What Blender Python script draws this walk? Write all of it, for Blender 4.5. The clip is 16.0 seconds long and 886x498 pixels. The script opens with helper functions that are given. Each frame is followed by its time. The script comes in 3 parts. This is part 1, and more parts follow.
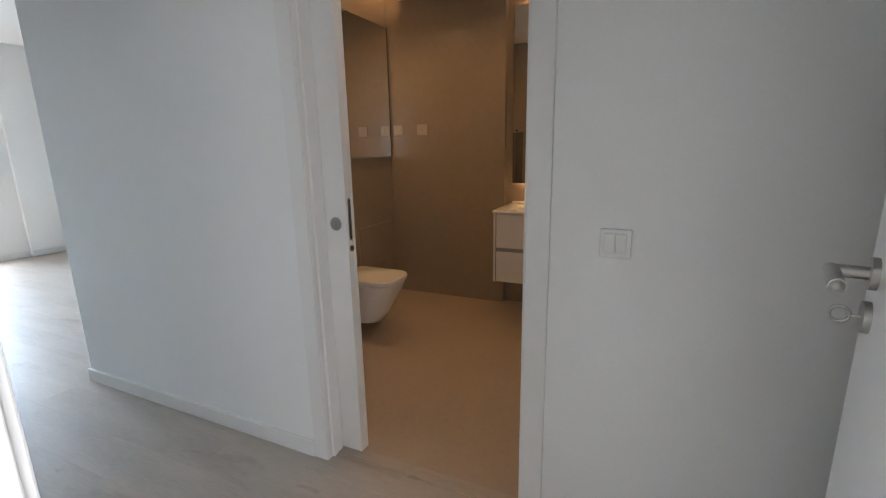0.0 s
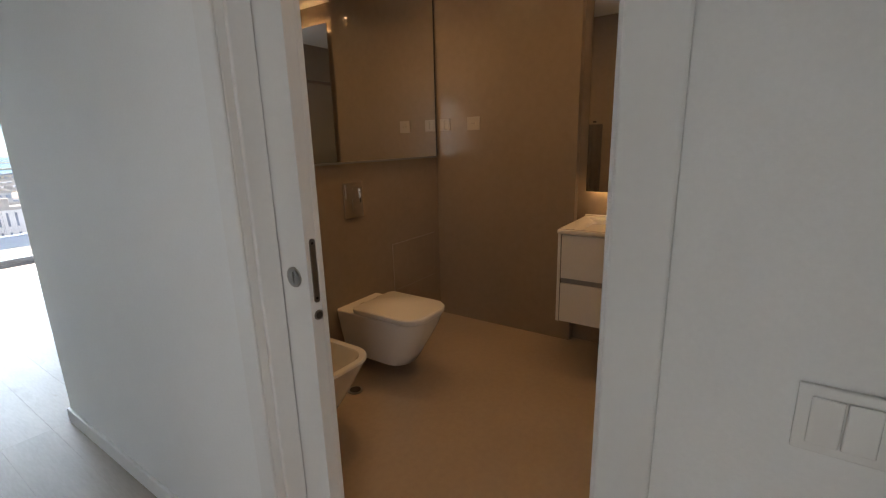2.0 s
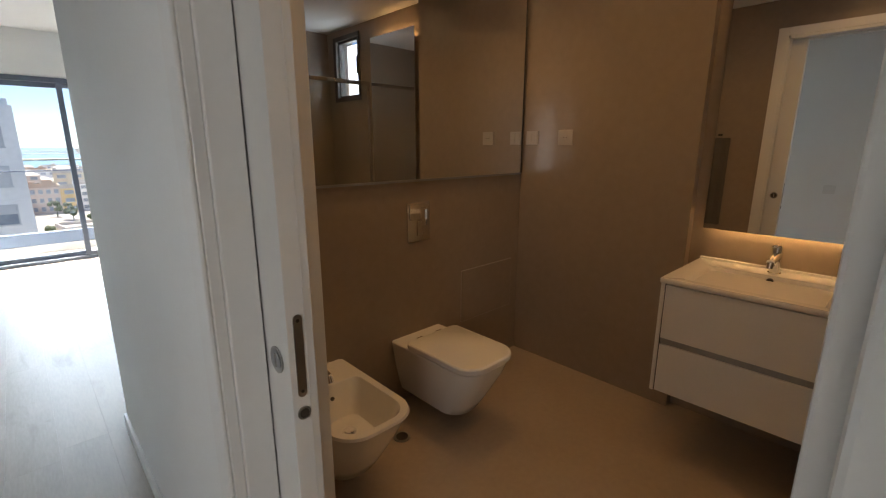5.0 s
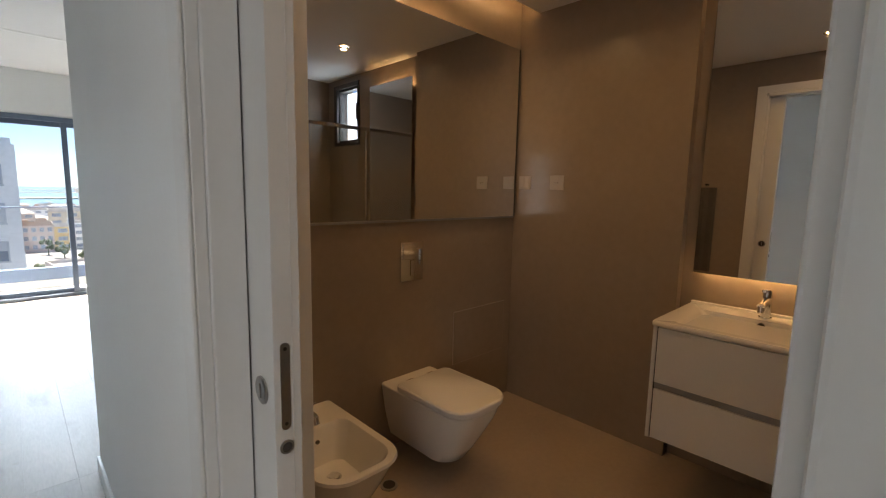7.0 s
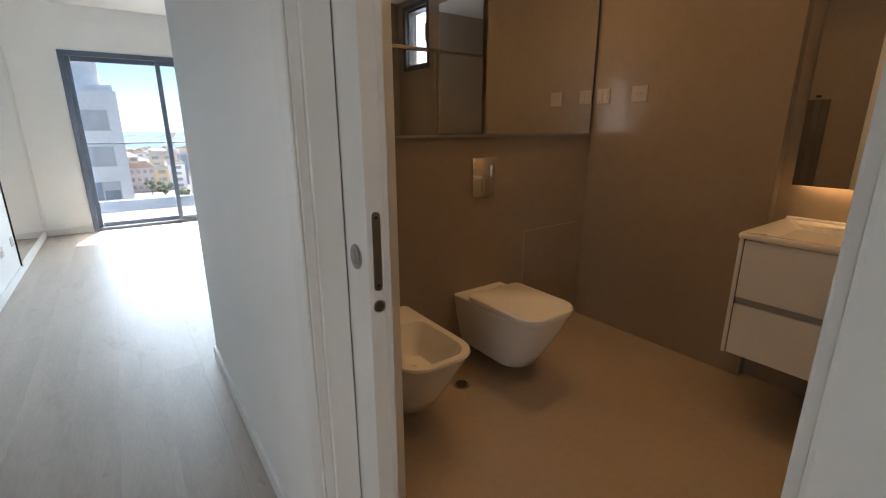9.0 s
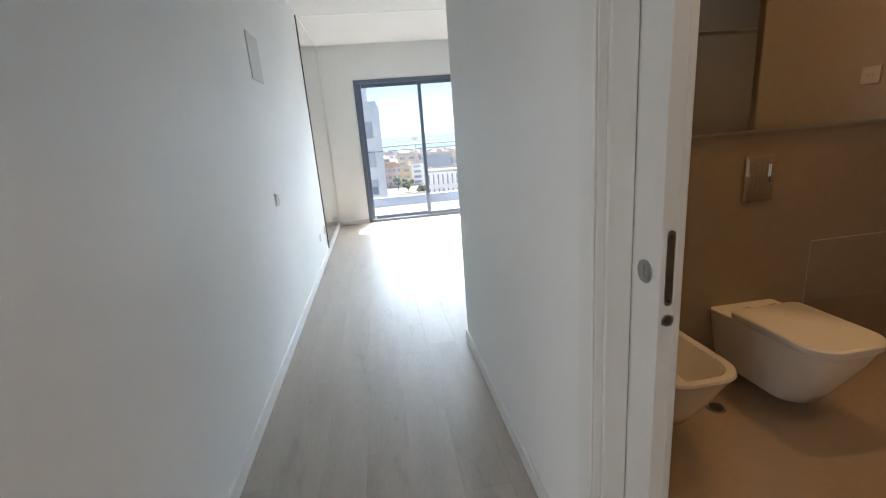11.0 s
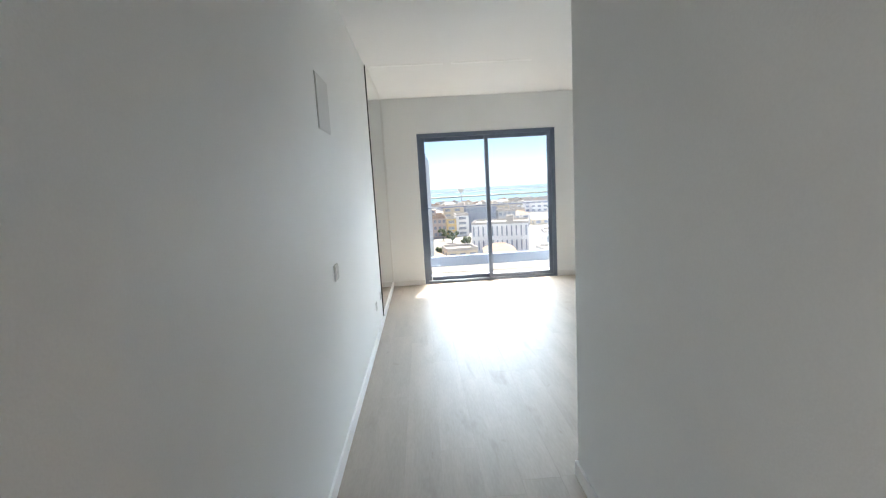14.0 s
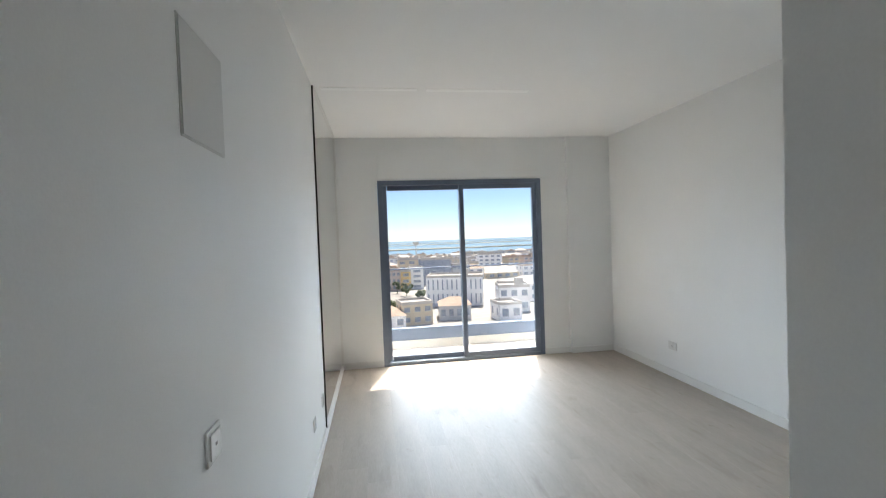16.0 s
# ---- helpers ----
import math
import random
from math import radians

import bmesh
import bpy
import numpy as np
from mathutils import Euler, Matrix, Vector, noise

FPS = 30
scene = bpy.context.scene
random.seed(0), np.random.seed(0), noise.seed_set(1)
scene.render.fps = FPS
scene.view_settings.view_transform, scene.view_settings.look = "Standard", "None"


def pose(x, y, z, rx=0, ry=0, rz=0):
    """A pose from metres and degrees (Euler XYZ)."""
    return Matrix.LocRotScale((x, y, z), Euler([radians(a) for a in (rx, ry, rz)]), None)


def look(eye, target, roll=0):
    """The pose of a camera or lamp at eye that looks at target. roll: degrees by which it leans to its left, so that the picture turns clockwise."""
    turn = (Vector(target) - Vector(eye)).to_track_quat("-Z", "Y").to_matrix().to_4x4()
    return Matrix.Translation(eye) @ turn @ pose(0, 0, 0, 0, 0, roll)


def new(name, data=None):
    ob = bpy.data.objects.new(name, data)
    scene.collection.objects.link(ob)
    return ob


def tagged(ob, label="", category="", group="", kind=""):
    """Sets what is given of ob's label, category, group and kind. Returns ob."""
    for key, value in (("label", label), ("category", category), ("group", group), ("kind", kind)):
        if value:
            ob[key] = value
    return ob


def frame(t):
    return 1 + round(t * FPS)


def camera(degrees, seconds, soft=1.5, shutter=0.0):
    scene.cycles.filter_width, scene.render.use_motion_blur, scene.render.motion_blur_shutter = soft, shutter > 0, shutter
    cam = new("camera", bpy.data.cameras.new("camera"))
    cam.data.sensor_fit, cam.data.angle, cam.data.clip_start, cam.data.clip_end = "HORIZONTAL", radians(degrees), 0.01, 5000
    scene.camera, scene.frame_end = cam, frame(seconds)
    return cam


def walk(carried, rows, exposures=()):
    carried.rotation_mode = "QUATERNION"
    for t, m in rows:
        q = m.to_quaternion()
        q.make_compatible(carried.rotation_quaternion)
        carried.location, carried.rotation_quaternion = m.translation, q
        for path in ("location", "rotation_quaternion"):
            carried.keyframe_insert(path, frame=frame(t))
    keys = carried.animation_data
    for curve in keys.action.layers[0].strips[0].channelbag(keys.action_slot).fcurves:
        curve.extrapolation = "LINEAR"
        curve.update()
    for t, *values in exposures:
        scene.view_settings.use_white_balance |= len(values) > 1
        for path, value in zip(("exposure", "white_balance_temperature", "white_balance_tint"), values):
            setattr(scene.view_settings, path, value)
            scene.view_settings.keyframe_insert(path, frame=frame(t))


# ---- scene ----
cam = camera(89.8, 16.0, soft=1.2)
PATH = [
    (0, (-0.132, -0.045, 1.315), (1.635, 0.782, 0.877), -1.1),
    (0.5, (-0.007, 0.03, 1.324), (1.675, 1.014, 0.876), -1.9),
    (1, (0.161, 0.086, 1.337), (1.793, 1.15, 0.888), -3.0),
    (1.5, (0.329, 0.123, 1.364), (1.947, 1.205, 0.902), -2.9),
    (2, (0.59, 0.151, 1.358), (2.196, 1.248, 0.892), -1.5),
    (2.5, (0.703, 0.212, 1.37), (2.271, 1.369, 0.919), -2.1),
    (3, (0.8, 0.28, 1.398), (2.343, 1.464, 0.933), -2.2),
    (5.3, (0.978, 0.292, 1.456), (2.303, 1.728, 1.024), 0.1),
    (5.5, (0.984, 0.303, 1.474), (2.334, 1.736, 1.122), 0.2),
    (6, (0.984, 0.303, 1.497), (2.366, 1.723, 1.225), 0.8),
    (6.5, (0.977, 0.294, 1.482), (2.365, 1.712, 1.23), 1.2),
    (7, (0.961, 0.275, 1.411), (2.344, 1.697, 1.157), 1.2),
    (7.5, (0.957, 0.278, 1.42), (2.336, 1.704, 1.162), 1.3),
    (8, (0.95, 0.285, 1.387), (2.336, 1.703, 1.127), 1.7),
    (8.5, (0.937, 0.264, 1.351), (2.232, 1.732, 0.941), 1.6),
    (9, (0.901, 0.24, 1.295), (2.022, 1.811, 0.77), -0.2),
    (9.5, (0.855, 0.243, 1.312), (1.686, 1.98, 0.772), -2.7),
    (10, (0.787, 0.206, 1.321), (1.306, 2.061, 0.783), -5.6),
    (10.2, (0.769, 0.205, 1.329), (1.269, 2.064, 0.786), -5.3),
    (12.3, (0.674, 0.306, 1.409), (0.434, 2.253, 1.018), -2.7),
    (12.5, (0.675, 0.339, 1.407), (0.44, 2.291, 1.04), -2.1),
    (13, (0.645, 0.459, 1.414), (0.477, 2.426, 1.093), -2.4),
    (13.5, (0.555, 0.694, 1.446), (0.528, 2.671, 1.147), -3.2),
    (14, (0.508, 0.94, 1.439), (0.589, 2.919, 1.163), -3.3),
    (14.5, (0.501, 1.26, 1.466), (0.662, 3.246, 1.295), -1.7),
    (15, (0.501, 1.52, 1.45), (0.665, 3.509, 1.317), -1.4),
    (15.5, (0.445, 1.881, 1.477), (0.663, 3.867, 1.384), -2.2),
    (16, (0.442, 2.198, 1.512), (0.74, 4.175, 1.462), -2.1),
]
# seconds, stops, kelvin, tint
EXPOSURES = [(0.0, 1.75, 6300, 12), (2.0, 1.4, 6650, 12), (3.0, 1.3, 6800, 12), (5.5, 1.35, 6700, 11), (7.0, 1.35, 6620, 11), (8.5, 1.4, 6600, 11), (10.0, 1.65, 6550, 11), (12.5, 1.5, 6750, 10), (15.0, 1.2, 6780, 10), (16.0, 0.95, 6780, 11)]
SKY, SUN, SKY_FILL_W, ENTRY_W = 0.082, 5.0, 4900, 22
WARM = (1.0, 0.565, 0.225)
SPOT_W, LED_P, COVE_P = 1.3, 7.5, 4.0
walk(cam, [(t, look(e, g, r)) for t, e, g, r in PATH], EXPOSURES)

# ---- world, sun, sky fill lamp ----
SUN_EL, SUN_ROT = 62.5, 17.5
world = bpy.data.worlds.new("sky_world")
scene.world = world
world.use_nodes = True
wn = world.node_tree
sky = wn.nodes.new("ShaderNodeTexSky")
sky.sky_type, sky.sun_disc = "NISHITA", False
sky.sun_elevation, sky.sun_rotation = radians(SUN_EL), radians(SUN_ROT)
sky.altitude, sky.dust_density, sky.ozone_density = 30, 0.05, 5.0
sky.air_density = 0.7
wn.links.new(sky.outputs[0], wn.nodes["Background"].inputs[0])
wn.nodes["Background"].inputs[1].default_value = SKY

sun = new("sun", bpy.data.lights.new("sun", "SUN"))
sun.data.energy, sun.data.angle, sun.data.color = SUN, radians(0.53), (1.0, 0.94, 0.85)
hx, hy = math.sin(radians(SUN_ROT)), math.cos(radians(SUN_ROT))
ce, se = math.cos(radians(SUN_EL)), math.sin(radians(SUN_EL))
sun.matrix_world = look((30 * hx * ce, 30 * hy * ce, 30 * se), (0, 0, 0))

# added lamp outdoors, kept above the view, boosting sky light through the big window
sky_fill = new("sky_fill_lamp", bpy.data.lights.new("sky_fill_lamp", "AREA"))
sky_fill.data.shape, sky_fill.data.size, sky_fill.data.size_y = "RECTANGLE", 24.0, 5.0
sky_fill.data.energy, sky_fill.data.color = SKY_FILL_W, (0.66, 0.83, 1.0)
sky_fill.matrix_world = look((1.5, 28.0, 9.3), (1.45, 7.5, 1.5))

# daylight of the room behind the entry doorway
room_light = new("entry_room_sky_light", bpy.data.lights.new("entry_room_sky_light", "AREA"))
room_light.data.shape, room_light.data.size, room_light.data.size_y = "RECTANGLE", 1.8, 1.3
room_light.data.energy, room_light.data.color = ENTRY_W, (1.0, 0.99, 0.97)
room_light.matrix_world = look((-1.15, -1.66, 1.5), (0.1, 0.1, 1.35))

# daylight of the small window over the shower, in its opening
shower_light = new("shower_window_sky_light", bpy.data.lights.new("shower_window_sky_light", "AREA"))
shower_light.data.shape, shower_light.data.size, shower_light.data.size_y = "RECTANGLE", 0.34, 0.48
shower_light.data.energy, shower_light.data.color = 0.7, (0.80, 0.90, 1.0)
shower_light.matrix_world = look((3.60, -0.1, 2.165), (2.6, -0.1, 2.165))


def spot(name, p, watts, r=0.022):
    ob = new(name, bpy.data.lights.new(name, "AREA"))
    ob.data.shape, ob.data.size = "DISK", 2 * r
    ob.data.energy, ob.data.color = watts, WARM
    ob.data.spread = radians(150)
    ob.matrix_world = Matrix.Translation(p)
    return ob


for k, p in enumerate(((1.85, 0.74, 2.505), (2.93, 0.74, 2.505), (2.62, 1.80, 2.505))):
    spot("bath_spot_light", p, (SPOT_W * 0.45, SPOT_W * 0.6, SPOT_W)[k])


# ---- materials ----
def material(name, color, rough=0.5, metal=0.0, vary=0.06, scale=3.0, fine=60.0, bump=0.05, stretch=(1, 1, 1), spec=0.5,
             dark=None, streak=0.0, rand=0.0, emit=None, power=0.0, coat=0.0, world_space=True, rvary=0.1):
    m = bpy.data.materials.new(name)
    m.use_nodes = True
    t = m.node_tree
    b = t.nodes["Principled BSDF"]
    b.inputs["Roughness"].default_value, b.inputs["Metallic"].default_value = rough, metal
    b.inputs["Specular IOR Level"].default_value = spec
    b.inputs["Coat Weight"].default_value = coat
    if emit:
        b.inputs["Emission Color"].default_value, b.inputs["Emission Strength"].default_value = (*emit, 1), power
    co = t.nodes.new("ShaderNodeTexCoord")
    mp = t.nodes.new("ShaderNodeMapping")
    mp.inputs["Scale"].default_value = stretch
    if world_space:
        ge = t.nodes.new("ShaderNodeNewGeometry")
        t.links.new(ge.outputs["Position"], mp.inputs[0])
    else:
        t.links.new(co.outputs["Object"], mp.inputs[0])
    src = mp.outputs[0]
    info = t.nodes.new("ShaderNodeObjectInfo")
    if rand:
        ad = t.nodes.new("ShaderNodeVectorMath")
        ad.operation = "MULTIPLY_ADD"
        cb = t.nodes.new("ShaderNodeCombineXYZ")
        for i in range(3):
            t.links.new(info.outputs["Random"], cb.inputs[i])
        t.links.new(cb.outputs[0], ad.inputs[0])
        ad.inputs[1].default_value = (37, 53, 11)
        t.links.new(src, ad.inputs[2])
        src = ad.outputs[0]

    def noise_node(s, detail=4):
        n = t.nodes.new("ShaderNodeTexNoise")
        n.inputs["Scale"].default_value, n.inputs["Detail"].default_value = s, detail
        t.links.new(src, n.inputs["Vector"])
        return n.outputs[0]

    def mathn(op, a, bb):
        n = t.nodes.new("ShaderNodeMath")
        n.operation = op
        for i, v in enumerate((a, bb)):
            if isinstance(v, (int, float)):
                n.inputs[i].default_value = v
            else:
                t.links.new(v, n.inputs[i])
        return n.outputs[0]

    big, small = noise_node(scale), noise_node(fine, 6)
    mixv = mathn("ADD", mathn("MULTIPLY", big, 0.6), mathn("MULTIPLY", small, 0.4))
    ramp = t.nodes.new("ShaderNodeValToRGB")
    lo = dark or tuple(c * (1 - 2 * vary) for c in color)
    hi = tuple(min(1, c * (1 + 2 * vary)) for c in color)
    ramp.color_ramp.elements[0].position, ramp.color_ramp.elements[1].position = 0.3, 0.7
    ramp.color_ramp.elements[0].color, ramp.color_ramp.elements[1].color = (*lo, 1), (*hi, 1)
    t.links.new(mixv, ramp.inputs[0])
    out = ramp.outputs[0]
    if rand:
        hs = t.nodes.new("ShaderNodeHueSaturation")
        t.links.new(mathn("ADD", mathn("MULTIPLY", info.outputs["Random"], rand), 1 - rand / 2), hs.inputs["Value"])
        t.links.new(out, hs.inputs["Color"])
        out = hs.outputs[0]
    t.links.new(out, b.inputs["Base Color"])
    t.links.new(mathn("ADD", mathn("MULTIPLY", big, rvary), max(0.0, rough - rvary / 2)), b.inputs["Roughness"])
    if bump:
        bp = t.nodes.new("ShaderNodeBump")
        bp.inputs["Strength"].default_value, bp.inputs["Distance"].default_value = bump, 0.002
        t.links.new(small, bp.inputs["Height"])
        t.links.new(bp.outputs[0], b.inputs["Normal"])
    return m


def glass(name, tint=(1, 1, 1)):
    m = bpy.data.materials.new(name)
    m.use_nodes = True
    b = m.node_tree.nodes["Principled BSDF"]
    b.inputs["Base Color"].default_value = (*tint, 1)
    b.inputs["Roughness"].default_value, b.inputs["Transmission Weight"].default_value, b.inputs["IOR"].default_value = 0.0, 1.0, 1.45
    return m




def add_knots(m):
    """Scattered brownish knots and smoky streaks along the planks."""
    t = m.node_tree
    b = t.nodes["Principled BSDF"]
    old = b.inputs["Base Color"].links[0].from_socket
    ge = t.nodes.new("ShaderNodeNewGeometry")
    for stretch, scale, lo, hi in (((7, 1.6, 1), 1.0, 0.60, 0.74), ((9, 4.5, 1), 1.3, 0.67, 0.76)):
        mp = t.nodes.new("ShaderNodeMapping")
        mp.inputs["Scale"].default_value = stretch
        n = t.nodes.new("ShaderNodeTexNoise")
        n.inputs["Scale"].default_value, n.inputs["Detail"].default_value, n.inputs["Distortion"].default_value = scale, 5, 0.6
        r = t.nodes.new("ShaderNodeMapRange")
        r.inputs["From Min"].default_value, r.inputs["From Max"].default_value, r.inputs["To Max"].default_value = lo, hi, 0.45
        t.links.new(ge.outputs["Position"], mp.inputs[0])
        t.links.new(mp.outputs[0], n.inputs["Vector"])
        t.links.new(n.outputs[0], r.inputs["Value"])
        mx = t.nodes.new("ShaderNodeMix")
        mx.data_type = "RGBA"
        t.links.new(r.outputs[0], mx.inputs[0])
        t.links.new(old, mx.inputs[6])
        mx.inputs[7].default_value = (0.27, 0.215, 0.17, 1)
        old = mx.outputs[2]
    t.links.new(old, b.inputs["Base Color"])


WALL = material("white_wall_paint", (0.855, 0.86, 0.85), 0.6, vary=0.018, scale=1.3, fine=160, bump=0.2)
CEIL = material("white_ceiling_paint", (0.87, 0.87, 0.86), 0.7, vary=0.01, scale=1.1, fine=120, bump=0.08)
LACQ = material("white_lacquered_wood", (0.80, 0.795, 0.775), 0.32, vary=0.012, scale=2, fine=70, bump=0.03)
OAK = material("pale_washed_oak", (0.44, 0.385, 0.33), 0.46, spec=0.12, vary=0.06, scale=1.6, fine=22, bump=0.04, stretch=(5, 0.8, 1), rand=0.04, rvary=0.06)
add_knots(OAK)
OAKGAP = material("oak_joint", (0.50, 0.45, 0.40), 0.7, vary=0.05)
TILE = material("taupe_porcelain_tile", (0.30, 0.245, 0.195), 0.30, spec=0.4, coat=0.1, vary=0.05, scale=1.4, fine=22, bump=0.0, rvary=0.05)
TILEF = material("taupe_floor_tile", (0.40, 0.325, 0.255), 0.30, coat=0.1, vary=0.05, scale=1.7, fine=35, bump=0.02)
CERAM = material("white_ceramic", (0.80, 0.79, 0.77), 0.08, vary=0.006, bump=0.0, coat=0.4, rvary=0.02)
CHROME = material("chrome", (0.80, 0.80, 0.80), 0.07, 1.0, vary=0.01, bump=0.0, rvary=0.04)
STEEL = material("brushed_steel", (0.42, 0.41, 0.39), 0.34, 1.0, vary=0.05, scale=12, fine=200, bump=0.03)
# lighter and bluer than bare anthracite: window flare is put into the colour
ALU = material("anthracite_aluminium", (0.135, 0.17, 0.235), 0.38, 0.0, vary=0.06, scale=4, fine=120, bump=0.03)
ALUG = material("grey_aluminium_profile", (0.36, 0.37, 0.38), 0.35, 0.6, vary=0.04, scale=4, fine=150, bump=0.02)
# whiter than the ceiling paint, for the lit bands across it
BANDW = material("bright_band_white", (0.95, 0.95, 0.94), 0.5, vary=0.005, bump=0.0)
BLACK = material("dark_gap", (0.015, 0.014, 0.013), 0.8, vary=0.05)
DARK = material("dark_grey_enamel", (0.06, 0.055, 0.05), 0.4, vary=0.08, fine=90)
PLAST = material("white_plastic", (0.80, 0.80, 0.78), 0.25, vary=0.008, bump=0.0)
GREYP = material("grey_white_plastic", (0.66, 0.66, 0.645), 0.4, vary=0.01, bump=0.0)
TAUPEP = material("pale_taupe_plastic", (0.46, 0.41, 0.36), 0.3, vary=0.01, bump=0.0)
GLASS = glass("clear_glass")
SHGLASS = glass("shower_glass", (0.93, 0.97, 0.95))
MIRROR = material("mirror_silver", (0.86, 0.87, 0.86), 0.0, 1.0, vary=0.0, bump=0.0, rvary=0.0)
LED = material("warm_led", (0.9, 0.8, 0.6), 0.5, vary=0, bump=0, emit=WARM, power=LED_P)
LEDC = material("warm_led_cove", (0.9, 0.8, 0.6), 0.5, vary=0, bump=0, emit=WARM, power=COVE_P)
LENS = material("lamp_lens", (0.9, 0.85, 0.7), 0.4, vary=0, bump=0, emit=WARM, power=30)
BALC = material("balcony_tile", (0.66, 0.64, 0.61), 0.6, vary=0.05, scale=4, fine=60)
RENDERW = material("beige_render", (0.55, 0.52, 0.47), 0.8, vary=0.05, scale=3, fine=90, bump=0.15)


# ---- mesh helpers ----
def bm_box(bm, x0, x1, y0, y1, z0, z1, bevel=0.0):
    r = bmesh.ops.create_cube(bm, size=1, matrix=Matrix.LocRotScale(((x0 + x1) / 2, (y0 + y1) / 2, (z0 + z1) / 2), None, (x1 - x0, y1 - y0, z1 - z0)))
    if bevel:
        es = list({e for v in r["verts"] for e in v.link_edges})
        bmesh.ops.bevel(bm, geom=es, offset=bevel, segments=2, profile=0.5, affect="EDGES")


def bm_cyl(bm, p, q, r, r2=None, n=20):
    p, q = Vector(p), Vector(q)
    d = q - p
    m = Matrix.Translation((p + q) / 2) @ d.to_track_quat("Z", "Y").to_matrix().to_4x4()
    bmesh.ops.create_cone(bm, cap_ends=True, segments=n, radius1=r, radius2=r if r2 is None else r2, depth=d.length, matrix=m)


def finish(name, bm, mat, parent=None, smooth=False):
    bmesh.ops.recalc_face_normals(bm, faces=bm.faces)
    me = bpy.data.meshes.new(name)
    bm.to_mesh(me)
    bm.free()
    me.materials.append(mat)
    if smooth:
        for p in me.polygons:
            p.use_smooth = True
        me.set_sharp_from_angle(angle=radians(38))
    ob = new(name, me)
    if parent:
        adopt(ob, parent)
    return ob


def adopt(ob, parent):
    ob.parent = parent
    ob.matrix_parent_inverse = parent.matrix_basis.inverted() if not parent.parent else (parent.parent.matrix_basis @ parent.matrix_parent_inverse @ parent.matrix_basis).inverted()


def boxes(name, parts, mat, parent=None, bevel=0.0):
    if parent:  # parts: every piece is an object of its own
        obs = []
        for p in parts:
            bm = bmesh.new()
            bm_box(bm, *p, bevel=bevel)
            obs.append(finish(name, bm, mat, parent))
        return obs[0]
    bm = bmesh.new()
    for p in parts:
        bm_box(bm, *p, bevel=bevel)
    return finish(name, bm, mat)


def box(name, dims, mat, parent=None, bevel=0.0):
    return boxes(name, [dims], mat, parent, bevel)


def cyls(name, parts, mat, parent=None, n=24):
    for p in parts:
        bm = bmesh.new()
        bm_cyl(bm, *p, n=n)
        ob = finish(name, bm, mat, parent, smooth=True)
    return ob


def thing(name, p, label, category, group="", kind=""):
    ob = new(name)
    ob.matrix_basis = Matrix.Translation(p)
    ob.empty_display_size = 0.05
    return tagged(ob, label, category, group, kind)


def setting(ob, label=""):
    return tagged(ob, label=label, kind="structure")


def dsec(hw, yf, yb, z, r, cx=0.0, n=8, back=0.012):
    """Outline of a D-shaped bowl: rounded corners at the front yf, nearly square at the back yb."""
    pts = []
    r = min(r, hw * 0.98)
    for cxx, cyy, a0, rr in ((hw - r, yf + r, -90, r), (hw - back, yb - back, 0, back), (-hw + back, yb - back, 90, back), (-hw + r, yf + r, 180, r)):
        for i in range(n + 1):
            a = radians(a0 + 90 * i / n)
            pts.append((cx + cxx + rr * math.cos(a), cyy + rr * math.sin(a), z))
    return pts


def loft(bm, rings, cap0=True, cap1=True):
    vs = [[bm.verts.new(p) for p in ring] for ring in rings]
    n = len(vs[0])
    for a, b in zip(vs, vs[1:]):
        for i in range(n):
            bm.faces.new((a[i], a[(i + 1) % n], b[(i + 1) % n], b[i]))
    if cap0:
        bm.faces.new(vs[0][::-1])
    if cap1:
        bm.faces.new(vs[-1])


# ---- plan ----
CX = 1.19                      # face of the corridor's right wall
BX, NX = 3.42, 3.48            # bathroom far wall, and its recess behind the basin and in the shower
BY0, BY = -0.45, 2.12          # bathroom ends
YW, RX = 7.53, 3.41            # window wall, living room's right wall
HC, HB = 2.72, 2.53            # ceilings
DY0, DY1, DH = 0.305, 1.132, 2.24  # bathroom door opening
EY0, EY1, EH = -0.30, 0.419, 2.08  # doorway in the left wall

# walls
setting(boxes("wall_left", [(-0.12, 0, EY1, YW, -0.02, HC), (-0.12, 0, -1.3, EY0, -0.02, HC), (-0.12, 0, EY0, EY1, EH, HC)], WALL))
setting(boxes("wall_corridor", [(CX, 1.39, -1.3, DY0 - 0.02, -0.02, HC), (CX, 1.39, DY0 - 0.02, DY1, DH + 0.02, HC),
                                (CX, 1.273, DY1 + 0.018, 2.915, -0.02, HC), (1.337, 1.39, DY1 + 0.012, 2.915, -0.02, HC), (1.273, 1.337, 2.05, 2.915, -0.02, HC)], WALL))
setting(box("wall_living_back", (1.39, RX + 0.1, 2.16, 2.915, -0.02, HC), WALL))
setting(box("wall_living_side", (RX, RX + 0.15, 2.90, YW, -0.02, HC), WALL))
setting(boxes("wall_window", [(-0.12, 0.485, YW, YW + 0.28, -0.02, HC), (2.505, RX + 0.15, YW, YW + 0.28, -0.02, HC), (0.485, 2.505, YW, YW + 0.28, 2.215, HC),
                              (2.84, RX - 0.002, YW - 0.05, YW + 0.01, -0.02, HC)], WALL))
setting(box("wall_corridor_end", (-0.12, 1.39, -1.42, -1.3, -0.02, HC), WALL))
